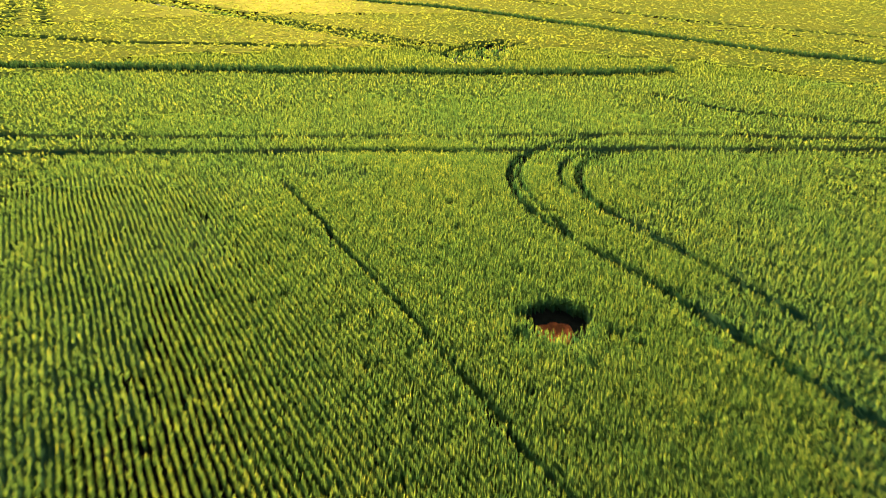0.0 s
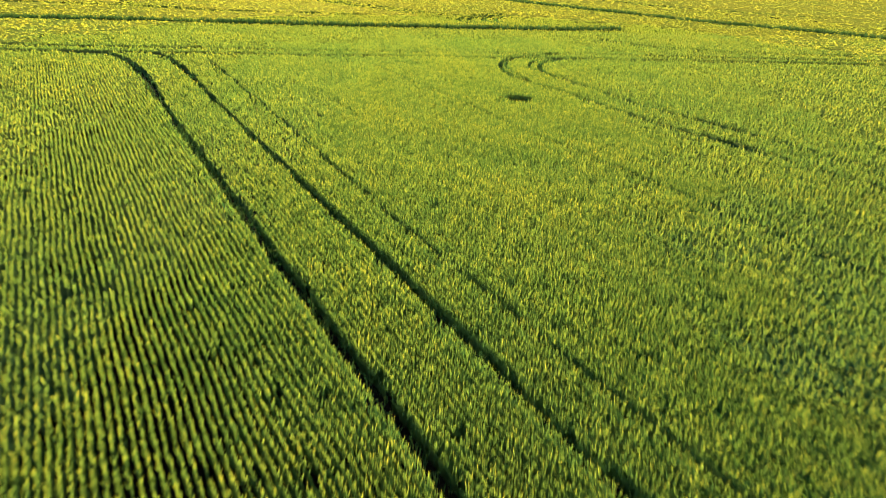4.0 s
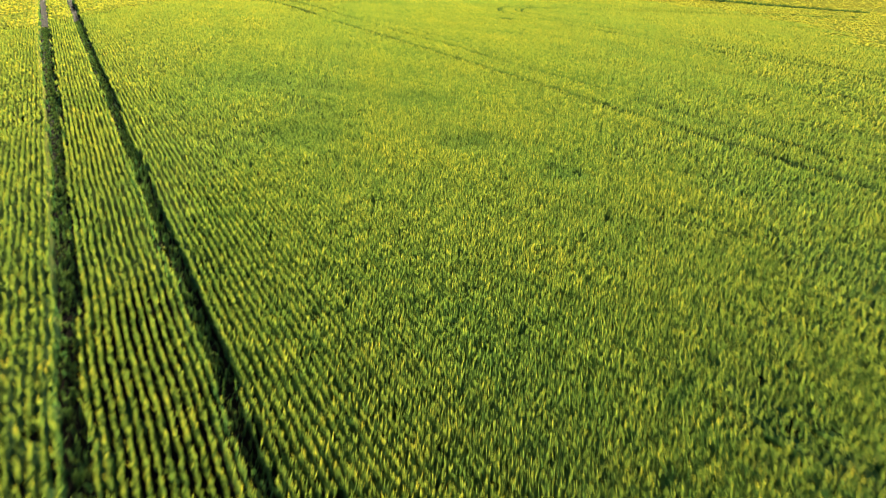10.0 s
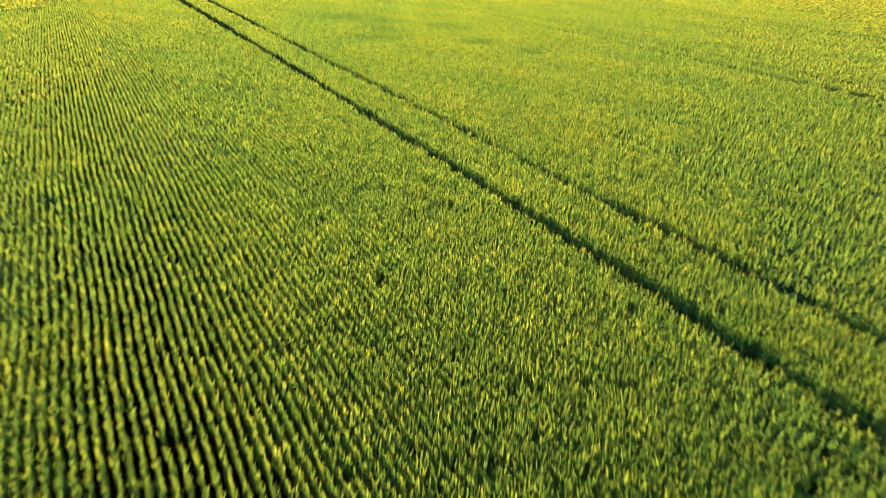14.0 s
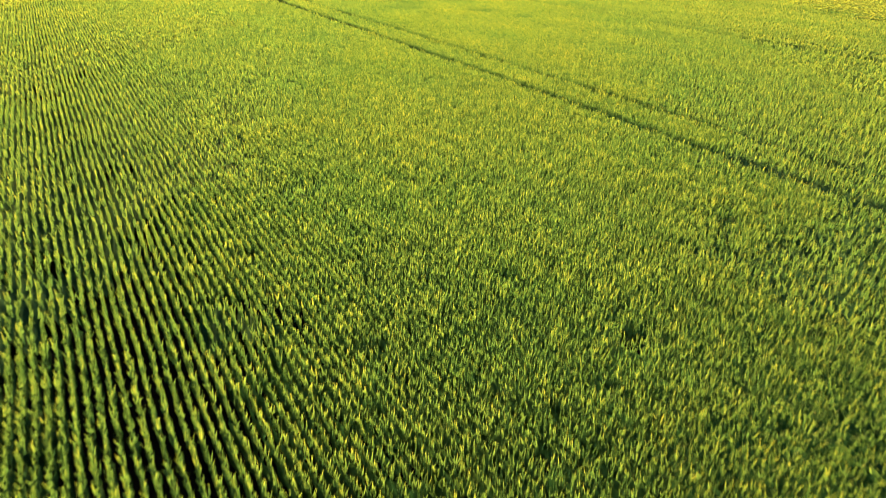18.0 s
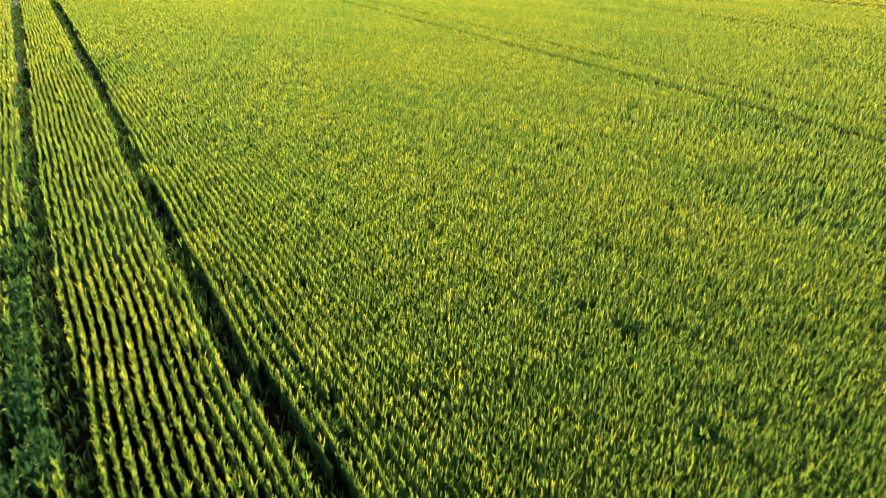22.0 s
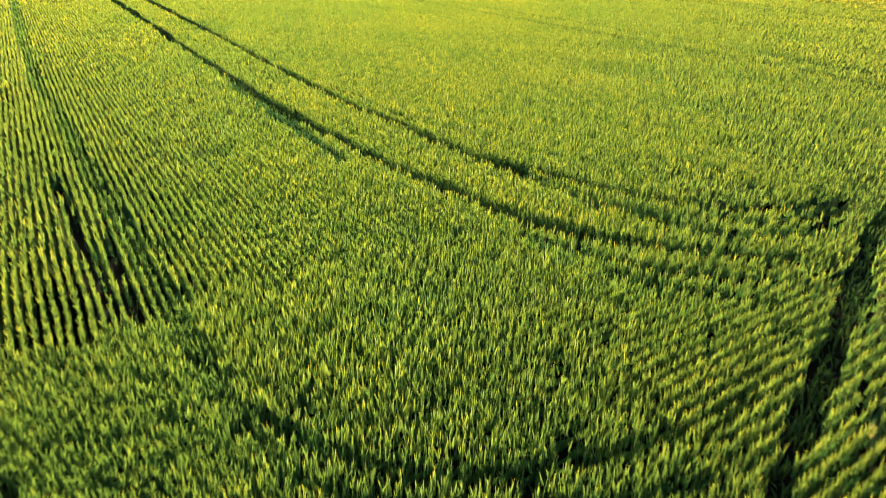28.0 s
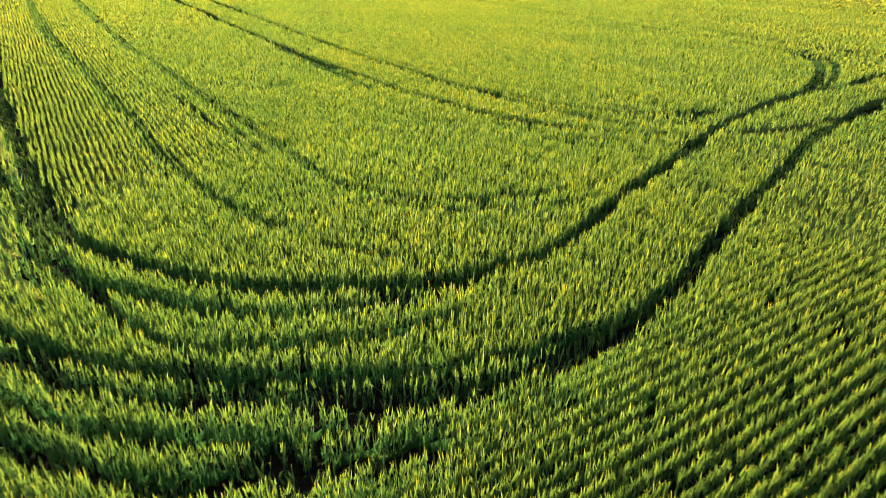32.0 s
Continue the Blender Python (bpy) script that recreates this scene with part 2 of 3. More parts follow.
# turning ground at the near end
TURN_TRACKS = [
    (0.15, 1.0, [(-53.9, -30), (-53.8, -50), (-53.52, -57), (-53.28, -60.5), (-53.1, -63.3), (-52.87, -65.1), (-52.35, -66.3), (-51.95, -67.1), (-51.5, -67.7), (-51.1, -68.15), (-50.4, -68.7), (-49.5, -69.2), (-48.8, -69.55), (-48.1, -69.75), (-47.4, -69.78), (-46.7, -69.8), (-45.85, -69.55), (-45.05, -69.3), (-43.75, -68.78), (-42.2, -68.3), (-40.4, -67.7), (-38.0, -66.9), (-35.8, -66.4), (-33.1, -66.0), (-29.8, -66.15), (-24.5, -66), (10, -66.3)]),
    (0.13, 1.0, [(-55.8, -38), (-54.8, -55), (-54.07, -60), (-53.42, -63.15), (-53.18, -65.4), (-52.84, -66.8), (-52.35, -67.55), (-51.9, -68.2), (-51.4, -68.75), (-50.75, -69.2), (-49.9, -69.6), (-49.2, -69.78), (-48.4, -69.93)]),
    (0.10, 0.9, [(-53.42, -65.5), (-52.86, -67.06), (-52.6, -67.9), (-52.4, -68.6), (-52.05, -69.2), (-51.5, -69.6), (-50.9, -69.93), (-50.3, -70.15), (-49.7, -70.4), (-48.7, -70.4)]),
    (0.13, 1.0, [(-56.8, -61.1), (-54.76, -66.35), (-53.7, -67.9), (-53.2, -68.7), (-52.67, -69.3), (-52, -69.85), (-51.4, -70.3), (-50.6, -70.8), (-49.85, -71.2), (-49.2, -71.38), (-48.4, -71.63), (-47.5, -71.7)]),
    (0.14, 1.0, [(-56.75, -63.15), (-54.75, -67.13), (-53.7, -68.5), (-53.2, -69.25), (-52.7, -69.8), (-52.1, -70.3), (-51.55, -70.63), (-50.95, -71.0), (-50.4, -71.4), (-49.8, -71.63), (-49.2, -71.8), (-48.3, -71.93), (-47.4, -71.88), (-46.7, -71.72), (-45.6, -71.5), (-44.55, -71.12), (-43.05, -70.62), (-41.4, -70.1), (-39.3, -69.5), (-37.2, -68.82), (-34.5, -68.3), (-31, -67.75), (-22.9, -67.6), (10, -67.8)]),
    (0.12, 0.95, [(-55.7, -66.64), (-53.72, -69.26), (-53.26, -70.0), (-52.6, -70.6), (-51.9, -71.1), (-51.4, -71.4), (-50.8, -71.55)]),
    (0.15, 1.0, [(-55.7, -67.7), (-53.73, -70.0), (-53.3, -70.5), (-52.9, -71.0), (-52.45, -71.4), (-51.8, -71.62), (-51.3, -71.8), (-50.7, -72.05), (-50.2, -72.2)]),
    (0.16, 0.9, [(-38.4, -67.5), (-37.0, -67.9), (-35.9, -68.14), (-34.2, -68.2), (-32.2, -68.2)]),
    (0.08, 0.5, [(-48.14, -65.48), (-47.73, -66.38), (-46.98, -67.21), (-46.09, -67.65), (-45.27, -67.95), (-44.25, -68.12), (-43.48, -68.14)]),
    (0.08, 0.5, [(-48.08, -66.56), (-47.66, -67.10), (-47.07, -67.63), (-46.39, -68.02), (-45.67, -68.38), (-44.99, -68.58)]),
    (0.08, 0.4, [(-49.50, -67.70), (-49.08, -68.34), (-48.40, -68.94), (-47.77, -69.34), (-47.35, -69.61)]),
]
TRACKS = TRAMLINES + SOFT_TRACKS + FAR_TRACKS + TURN_TRACKS
# narrow gaps where a seed row is missing
GAPS = [
    (0.075, 1.0, [(5.2, 17.5), (5.0, 12.0), (4.95, 8.3), (4.87, 6.3)]),
    (0.07, 1.0, [(4.82, 6.0), (4.7, 2.5), (4.65, -1.0), (4.7, -6), (4.8, -22)]),
    (0.065, 1.0, [(-2.6, 21.5), (-2.8, 10.9), (-3.05, 4.0), (-3.2, -1.0), (-3.2, -14), (-3.2, -30)]),
    (0.07, 1.0, [(-49.35, -56.8), (-49.25, -59.3), (-49.15, -62.2)]),
    (0.05, 0.8, [(-48.9, -60.4), (-48.9, -63.2)]),
    (0.17, 0.55, [(-43.95, -49.8), (-44.0, -54), (-44.05, -58.9)]),
    (0.07, 0.25, [(-41.3, -53.2), (-41.3, -57.2)]),
    # fanned seed rows where the last tramline bends into the turning ground
    (0.11, 1.0, [(-41.0, -63.2), (-40.5, -64.2), (-39.8, -64.9), (-39.3, -65.45), (-38.6, -65.8), (-37.3, -66.1)]),
    (0.11, 1.0, [(-43.1, -63.8), (-42.6, -64.85), (-42.2, -65.6), (-41.35, -66.45), (-40.8, -67.0)]),
    (0.10, 1.0, [(-42.8, -65.4), (-42.3, -66.2), (-41.7, -66.9), (-41.4, -67.3)]),
]
# grassy margins between the fields: half width, plan points
MARGINS = [
    (0.45, [(-60, 72), (-30, 56), (-2.6, 41.2), (5.1, 36.8), (13.0, 32.2), (21.3, 27.8), (25.5, 25.6), (30.5, 24.0)]),
    (0.5, [(24, 88), (31.0, 66.1), (36.0, 56.5), (39.0, 42.5), (41.4, 32.2), (43.1, 24.1), (45.5, 19.1), (52, 2)]),
]
HOLE = (7.62, 7.55, 0.62)
BARE_SPOTS = [(HOLE[0], HOLE[1], 0.58), (8.15, 6.55, 0.28), (7.05, 7.95, 0.16), (6.6, 7.4, 0.14), (7.3, 6.7, 0.12), (8.3, 6.0, 0.15), (-1.5, -17.7, 0.15), (-0.9, -18.2, 0.10), (-13.9, -41.4, 0.14), (-18.2, -47.8, 0.10), (-15.3, -47.8, 0.10), (-37.25, -57.05, 0.13), (-36.8, -57.3, 0.11), (-28.5, -49.2, 0.14), (-27.5, -50.4, 0.12), (-28.6, -48.6, 0.08), (-32.9, -51.0, 0.14), (-35.4, -52.0, 0.11), (2.3, 4.9, 0.08), (-7.9, -13.1, 0.10), (-6.2, -33.2, 0.17)]

LINE_A, LINE_B = np.array([9.0, 13.0]), np.array([-50.0, -72.0])  # the middle of the stretch seen from near


def off_line(x, y):
    d = LINE_B - LINE_A
    s = (((x - LINE_A[0]) * d[0] + (y - LINE_A[1]) * d[1]) / (d @ d)).clip(0, 1)
    return np.hypot(x - LINE_A[0] - s * d[0], y - LINE_A[1] - s * d[1])


# a plan of bareness over the field, in cells of 5 cm
X0, Y0, X1, Y1, CELL = -90.0, -90.0, 104.0, 104.0, 0.05
PLAN = np.zeros((int((X1 - X0) / CELL), int((Y1 - Y0) / CELL)), np.float32)
MARGIN_PLAN = np.zeros((int((X1 - X0) / 0.2), int((Y1 - Y0) / 0.2)), bool)
rng = np.random.default_rng(7)


def dig(points, half, bare):
    wob = np.convolve(rng.normal(size=len(points) + 40), np.ones(14) / 14 ** 0.5, "same")[20:-20]
    for (x, y), w in zip(points, wob):
        r = half * (1 + 0.16 * w) + min(0.09, 0.017 * max(0.0, off_line(x, y) - 11) ** 0.7)
        i, j, k = int((x - X0) / CELL), int((y - Y0) / CELL), int(r / CELL) + 1
        if i - k < 0 or j - k < 0 or i + k >= PLAN.shape[0] or j + k >= PLAN.shape[1]:
            continue
        g = np.arange(-k, k + 1) * CELL
        block = PLAN[i - k:i + k + 1, j - k:j + k + 1]
        np.maximum(block, np.where(g[:, None] ** 2 + g[None] ** 2 < r * r, bare, 0), out=block)


for half, bare, points in TRACKS + GAPS:
    dig(spline(points), half, bare)
for x, y, r in BARE_SPOTS:
    dig([(x, y), (x + 0.1 * r, y - 0.1 * r)], r, 1.0)
for half, points in MARGINS:
    for x, y in spline(points, 0.15):
        i, j, k = int((x - X0) / 0.2), int((y - Y0) / 0.2), int(half / 0.2)
        if i - k >= 0 and j - k >= 0:
            MARGIN_PLAN[i - k:i + k + 1, j - k:j + k + 1] = True


def bareness(x, y):
    i = ((x - X0) / CELL).astype(int).clip(0, PLAN.shape[0] - 1)
    j = ((y - Y0) / CELL).astype(int).clip(0, PLAN.shape[1] - 1)
    return PLAN[i, j]


EDGE = PLAN > 0
for _ in range(3):
    EDGE[1:] |= EDGE[:-1]
    EDGE[:-1] |= EDGE[1:]
    EDGE[:, 1:] |= EDGE[:, :-1]
    EDGE[:, :-1] |= EDGE[:, 1:]


def by_track(x, y):
    i = ((x - X0) / CELL).astype(int).clip(0, PLAN.shape[0] - 1)
    j = ((y - Y0) / CELL).astype(int).clip(0, PLAN.shape[1] - 1)
    return EDGE[i, j]


def in_margin(x, y):
    i = ((x - X0) / 0.2).astype(int).clip(0, MARGIN_PLAN.shape[0] - 1)
    j = ((y - Y0) / 0.2).astype(int).clip(0, MARGIN_PLAN.shape[1] - 1)
    return MARGIN_PLAN[i, j]


def wavy(x, y, size, seed):
    """Smooth random values, about -1 to 1, over the plan."""
    r = np.random.default_rng(seed)
    total = np.zeros_like(x)
    for _ in range(6):
        a, p, f = r.uniform(0, 2 * np.pi), r.uniform(0, 2 * np.pi), r.uniform(0.6, 1.7) * 2 * np.pi / size
        total += np.sin(f * (x * np.cos(a) + y * np.sin(a)) + p)
    return total / 3


# ---- ground ----
def mesh_from(name, verts, faces, mat, smooth=False):
    """verts: n x 3; faces: m x 3 or m x 4 of vertex numbers."""
    me = bpy.data.meshes.new(name)
    verts, faces = np.asarray(verts, np.float32), np.asarray(faces, np.int32)
    me.vertices.add(len(verts))
    me.vertices.foreach_set("co", verts.ravel())
    me.loops.add(faces.size)
    me.loops.foreach_set("vertex_index", faces.ravel())
    me.polygons.add(len(faces))
    me.polygons.foreach_set("loop_start", np.arange(0, faces.size, faces.shape[1], dtype=np.int32))
    me.update(calc_edges=True)
    me.materials.append(mat)
    if smooth:
        me.polygons.foreach_set("use_smooth", np.ones(len(faces), bool))
    return me


def axis_steps(low, high, step):
    near = np.arange(low, high + step, step)
    return np.concatenate([low - np.geomspace(2400, step, 14), near, near[-1] + np.geomspace(step, 2400, 14)])


gx, gy = axis_steps(X0, X1, 2.0), axis_steps(Y0, Y1, 2.0)
GX, GY = np.meshgrid(gx, gy, indexing="ij")
GZ = 0.02 * wavy(GX, GY, 12.0, 11)
ids = np.arange(GX.size).reshape(GX.shape)
quads = np.stack([ids[:-1, :-1], ids[1:, :-1], ids[1:, 1:], ids[:-1, 1:]], -1).reshape(-1, 4)
ground = new("ground", mesh_from("ground", np.stack([GX, GY, GZ], -1).reshape(-1, 3), quads, SHADED_SOIL, True))
tagged(ground, "field soil, its brown painted near black as shade under the green wheat", "ground", kind="structure")


# ---- crop ----
def blades(x, y, h, w, spread, count, seed, low=0.06, bulge=0.62):
    """Leaf blades, count to a plant: a foot, two sides and a tip each, as two triangles."""
    r = np.random.default_rng(seed)
    m = len(x) * count
    x, y, h, w, spread, low, bulge = (np.repeat(np.broadcast_to(a, len(x)), count) for a in (x, y, h, w, spread, low, bulge))
    a = r.uniform(0, 2 * np.pi, m)
    arch = r.random(m) ** 1.6
    out = spread * (0.35 + 0.9 * arch)
    dx, dy = np.cos(a) * out, np.sin(a) * out
    hh = h * r.uniform(0.84, 1.04, m)
    face = a + np.pi / 2 + r.normal(0, 0.5, m)
    fx, fy = np.cos(face) * w / 2, np.sin(face) * w / 2
    v = np.empty((m, 4, 3), np.float32)
    v[:, 0] = np.stack([x, y, low], -1)
    mid = np.stack([x + dx * 0.45, y + dy * 0.45, hh * (bulge + (0.86 - bulge) * arch)], -1)
    side = np.stack([fx, fy, np.zeros(m)], -1)
    v[:, 1], v[:, 3] = mid - side, mid + side
    v[:, 2] = np.stack([x + dx, y + dy, hh * (1 - 0.10 * arch)], -1)
    k = np.arange(m)[:, None] * 4
    f = np.concatenate([k + [0, 1, 3], k + [1, 2, 3]], 1).reshape(-1, 3)
    return v.reshape(-1, 3), f


def spears(x, y, low, h, w, lean, seed):
    """Upright leaf ends and stems: one narrow triangle each, from two feet to a point."""
    r = np.random.default_rng(seed)
    m = len(x)
    a, face = r.uniform(0, 2 * np.pi, m), r.uniform(0, np.pi, m)
    out = lean * r.uniform(0.2, 1.0, m)
    fx, fy = np.cos(face) * w / 2, np.sin(face) * w / 2
    v = np.empty((m, 3, 3), np.float32)
    v[:, 0], v[:, 1] = np.stack([x - fx, y - fy, low], -1), np.stack([x + fx, y + fy, low], -1)
    v[:, 2] = np.stack([x + np.cos(a) * out, y + np.sin(a) * out, h], -1)
    return v.reshape(-1, 3), np.arange(m * 3).reshape(-1, 3)


ROW = 0.125


def far_line(x):
    return 20.6 - 0.52 * x   # where the rows stop at the far headland


def main_field(x, y):
    return (y < far_line(x)) & (y > near_line(x))


def near_line(x):
    return np.where(x < -45.7, -63.05, -63.05 - 0.22 * (x + 45.7).clip(0, 13.5)) + 0.3 * wavy(x, 0 * x, 1.3, 61)


def row_grid(step_row, step_along, along_x, turn):
    """Straight seed rows over the whole plan: x and y, one line of the arrays to a row."""
    reach = 140 if turn else 104
    A, B = np.meshgrid(np.arange(-reach, reach, step_row), np.arange(-reach, reach, step_along), indexing="ij")
    x, y = (B, A) if along_x else (A, B)
    if turn:
        c, s = math.cos(turn), math.sin(turn)
        x, y = c * x - s * y, s * x + c * y
    return x, y


def in_plan(x, y):
    return (x > X0) & (x < X1) & (y > Y0) & (y < Y1)


def sway(x, y):
    return 0.018 * wavy(x, y, 4.0, 5)


def crop_height(x, y, height):
    h = height * (1 + 0.022 * wavy(x, y, 6.0, 3) + 0.035 * wavy(x, y, 0.9, 4))
    for px, py, pr, lost in DIPS:
        h = h * (1 - 0.45 * lost * np.exp(-((x - px) ** 2 + (y - py) ** 2) / pr ** 2))
    return h


def view_wedge(x, y):
    """The part of the plan that can come into view: ahead of the flight and not too far to its sides."""
    s = x * 0.54 + y * 0.84
    c = x * 0.84 - y * 0.54
    left = np.minimum(10 + 0.69 * (s + 88).clip(0, 120), 95 - 1.55 * (s - 63).clip(0, 90))
    right = np.minimum(4 + 0.78 * (s + 88).clip(0, 105), 84 - 0.64 * (s - 63).clip(0, 90))
    return (s > -91) & (s < 140) & (c > -left) & (c < right)


BANDS = [  # distance from the middle line, rows, step along the row, leaf width, lean, step of the inner leaves, tiers of leaf ends: how many, foot, lowest and highest tip
    (-9.0, 5.7, 1, 0.043, 0.0195, 0.046, 0.13, ((3, 0.74, 0.86, 1.03), (2, 0.52, 0.72, 0.90))),
    (5.7, 14.0, 1, 0.085, 0.029, 0.05, 0.30, ((3, 0.66, 0.84, 1.04),)),
    (14.0, 28.0, 1, 0.18, 0.044, 0.05, 0.42, ((3, 0.74, 0.90, 1.06),)),
    (28.0, 46.0, 2, 0.36, 0.15, 0.07, 0.45, ((3, 0.86, 0.97, 1.07),)),
    (46.0, 160.0, 3, 0.66, 0.30, 0.08, 0.7, ((3, 0.88, 0.98, 1.08),)),
]
# flattened or stunted places: x, y, radius, share of the height lost
DIPS = [(-17.4, -8.9, 1.6, 0.3), (-15.5, -11.5, 1.4, 0.25), (-18.4, -17.2, 1.5, 0.3), (-16.6, -14.8, 1.3, 0.25), (-14.1, -20.3, 0.9, 0.35), (-13.2, -23.7, 0.6, 0.35), (-13.1, -14.6, 1.2, 0.2), (-46.5, -57.0, 0.5, 0.3)]


def crop(name, region, label, seed, along_x=False, turn=0.0, height=0.52, mat=None, pitch=ROW, closed=False):
    """Rows of wheat, thinner and broader-leaved the farther they lie from the middle line."""
    vs, fs, base = [], [], 0
    for k, (d0, d1, every, step, width, lean, mass, tiers) in enumerate(BANDS):
        r = np.random.default_rng(seed + 50 + k)
        if closed and k == 0:   # sown twice over on the turning ground: no clear rows
            step, tiers = 0.62 * step, ((3, 0.68, 0.84, 1.03), (2, 0.40, 0.64, 0.88))
        if k >= 1:
            # where the crop has closed: a leafy roof with a ridge along each row
            x, y = row_grid(pitch * every / 2, mass, along_x, turn)
            shape = x.shape
            at = np.flatnonzero((in_plan(x, y) & (region(x, y + 0.6) | region(x, y - 0.6))).ravel())
            x, y = x.ravel()[at], y.ravel()[at]
            ok = view_wedge(x, y)
            at, x, y = at[ok], x[ok], y[ok]
            d = off_line(x, y) + 1.6 * wavy(x, y, 5.0, 31) + 0.9 * wavy(x, y, 0.5, 32)
            ok = (d >= d0 - 0.5) & (d < d1 + 0.5) & ~in_margin(x, y) & (bareness(x, y) < 0.2)
            at, x, y = at[ok], x[ok], y[ok]
            n = len(at)
            if n:
                valley = (at // shape[1]) % 2
                z = crop_height(x, y, height) * (np.where(valley, (0, 0.14, 0.40, 0.70, 0.84)[k], (0, 0.62, 0.74, 0.92, 0.97)[k]) + r.normal(0, (0, 0.06, 0.05, 0.035, 0.03)[k], n))
                x, y = x + sway(x, y) + r.normal(0, 0.01, n), y + r.normal(0, 0.01, n)
                number = np.full(shape[0] * shape[1], -1)
                number[at] = np.arange(n)
                g = number.reshape(shape)
                p, q, u, w = g[:-1, :-1].ravel(), g[1:, :-1].ravel(), g[1:, 1:].ravel(), g[:-1, 1:].ravel()
                all4 = (p >= 0) & (q >= 0) & (u >= 0) & (w >= 0)
                p, q, u, w = p[all4], q[all4], u[all4], w[all4]
                # the roof comes down to the ground along the wheel tracks
                rim = np.bincount(np.concatenate([p, q, u, w]), minlength=n) < 4
                beside = by_track(x, y) | by_track(x + 0.3, y) | by_track(x - 0.3, y) | by_track(x, y + 0.3) | by_track(x, y - 0.3)
                z = np.where(rim & beside, (0.25 if k < 4 else 0.5) * z, z)
                vs.append(np.stack([x, y, z], -1))
                fs.append(np.concatenate([np.stack([p, q, u], -1), np.stack([p, u, w], -1)]) + base)
                base += n
        else:
            # dense inner leaves: an uneven upright screen along each row
            x, y = row_grid(pitch * every, mass, along_x, turn)
            shape = x.shape
            at = np.flatnonzero((in_plan(x, y) & view_wedge(x, y)).ravel())
            x, y = x.ravel()[at], y.ravel()[at]
            d = off_line(x, y) + 1.6 * wavy(x, y, 5.0, 31) + 0.9 * wavy(x, y, 0.5, 32)
            ok = (d >= d0) & (d < d1) & region(x, y) & ~in_margin(x, y) & (bareness(x, y) < 0.2)
            at, x, y = at[ok], x[ok], y[ok]
            n = len(at)
            if n:
                top = crop_height(x, y, height) * (r.uniform(0.2, 0.34, n) if closed else r.uniform(0.5, 0.68, n)) 
                ax, ay = (0.0, 1.0) if along_x else (1.0, 0.0)
                if turn:
                    ax, ay = (-math.sin(turn), math.cos(turn)) if along_x else (math.cos(turn), math.sin(turn))
                off, foot = r.normal(0, 0.022, n), r.normal(0, 0.015, n)
                x = x + sway(x, y)
                v = np.empty((n, 2, 3), np.float32)
                v[:, 0] = np.stack([x + ax * foot, y + ay * foot, np.full(n, 0.02)], -1)
                v[:, 1] = np.stack([x + ax * off, y + ay * off, top], -1)
                number = np.full(shape[0] * shape[1], -1)
                number[at] = np.arange(n)
                g = number.reshape(shape)
                p, q = g[:, :-1].ravel(), g[:, 1:].ravel()
                both = (p >= 0) & (q >= 0)
                p, q = p[both] * 2, q[both] * 2
                vs.append(v.reshape(-1, 3))
                fs.append(np.concatenate([np.stack([p, q, q + 1], -1), np.stack([p, q + 1, p + 1], -1)]) + base)
                base += n * 2
        x, y = row_grid(pitch * every, step, along_x, turn)
        ok = in_plan(x, y) & region(x, y)
        x, y = x[ok], y[ok]
        ok = view_wedge(x, y)
        x, y = x[ok], y[ok]
        d = off_line(x, y) + 1.6 * wavy(x, y, 5.0, 31) + 0.9 * wavy(x, y, 0.5, 32)
        ok = (d >= d0) & (d < d1) & ~in_margin(x, y)
        x, y = x[ok], y[ok]
        along, across = step * r.uniform(-0.5, 0.5, len(x)), r.normal(0, 0.011, len(x))
        if along_x:
            across += np.where((x < -44.5) & (y > -71.7), pitch * r.uniform(-0.5, 0.5, len(x)), 0.0)
        x, y = (x + along, y + across) if along_x else (x + across, y + along)
        b = bareness(x, y)
        thin = wavy(x, y, 1.1, 21) + 0.6 * wavy(x, y, 0.45, 22)
        ok = (r.random(len(x)) > b) & ((thin > -1.2) | (r.random(len(x)) < 0.35))
        x, y, b = x[ok], y[ok], b[ok]
        if not len(x):
            continue
        h = crop_height(x, y, height) * (1 + r.normal(0, 0.05, len(x))) * (1 - 0.45 * b)
        e = by_track(x, y)
        x = x + sway(x, y)
        for j, (count, foot, least, most) in enumerate(tiers + ((3, 0.08, 0.36, 0.62),)):
            # the last tier: low leaves, only where a wheel track lays the side of the crop open
            p = np.repeat(np.arange(len(x)) if j < len(tiers) else np.flatnonzero(e), count)
            n = len(p)
            low = h[p] * foot * r.uniform(0.9, 1.1, n)
            px, py = x[p] + r.normal(0, 0.4 * width, n), y[p] + r.normal(0, 0.4 * width, n)
            v, f = spears(px, py, low, h[p] * r.uniform(least, most, n), width * r.uniform(0.7, 1.3, n), lean, seed + 90 + k + 40 * j)
            vs.append(v)
            fs.append(f + base)
            base += len(v)
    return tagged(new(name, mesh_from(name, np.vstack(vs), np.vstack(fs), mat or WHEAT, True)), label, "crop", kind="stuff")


MARGIN_1 = lambda x, y: y > 41.2 - 0.585 * (x + 2.6)      # beyond the first margin
MARGIN_2 = lambda x, y: x > 31.0 + (66.1 - y) * 0.30      # beyond the second margin

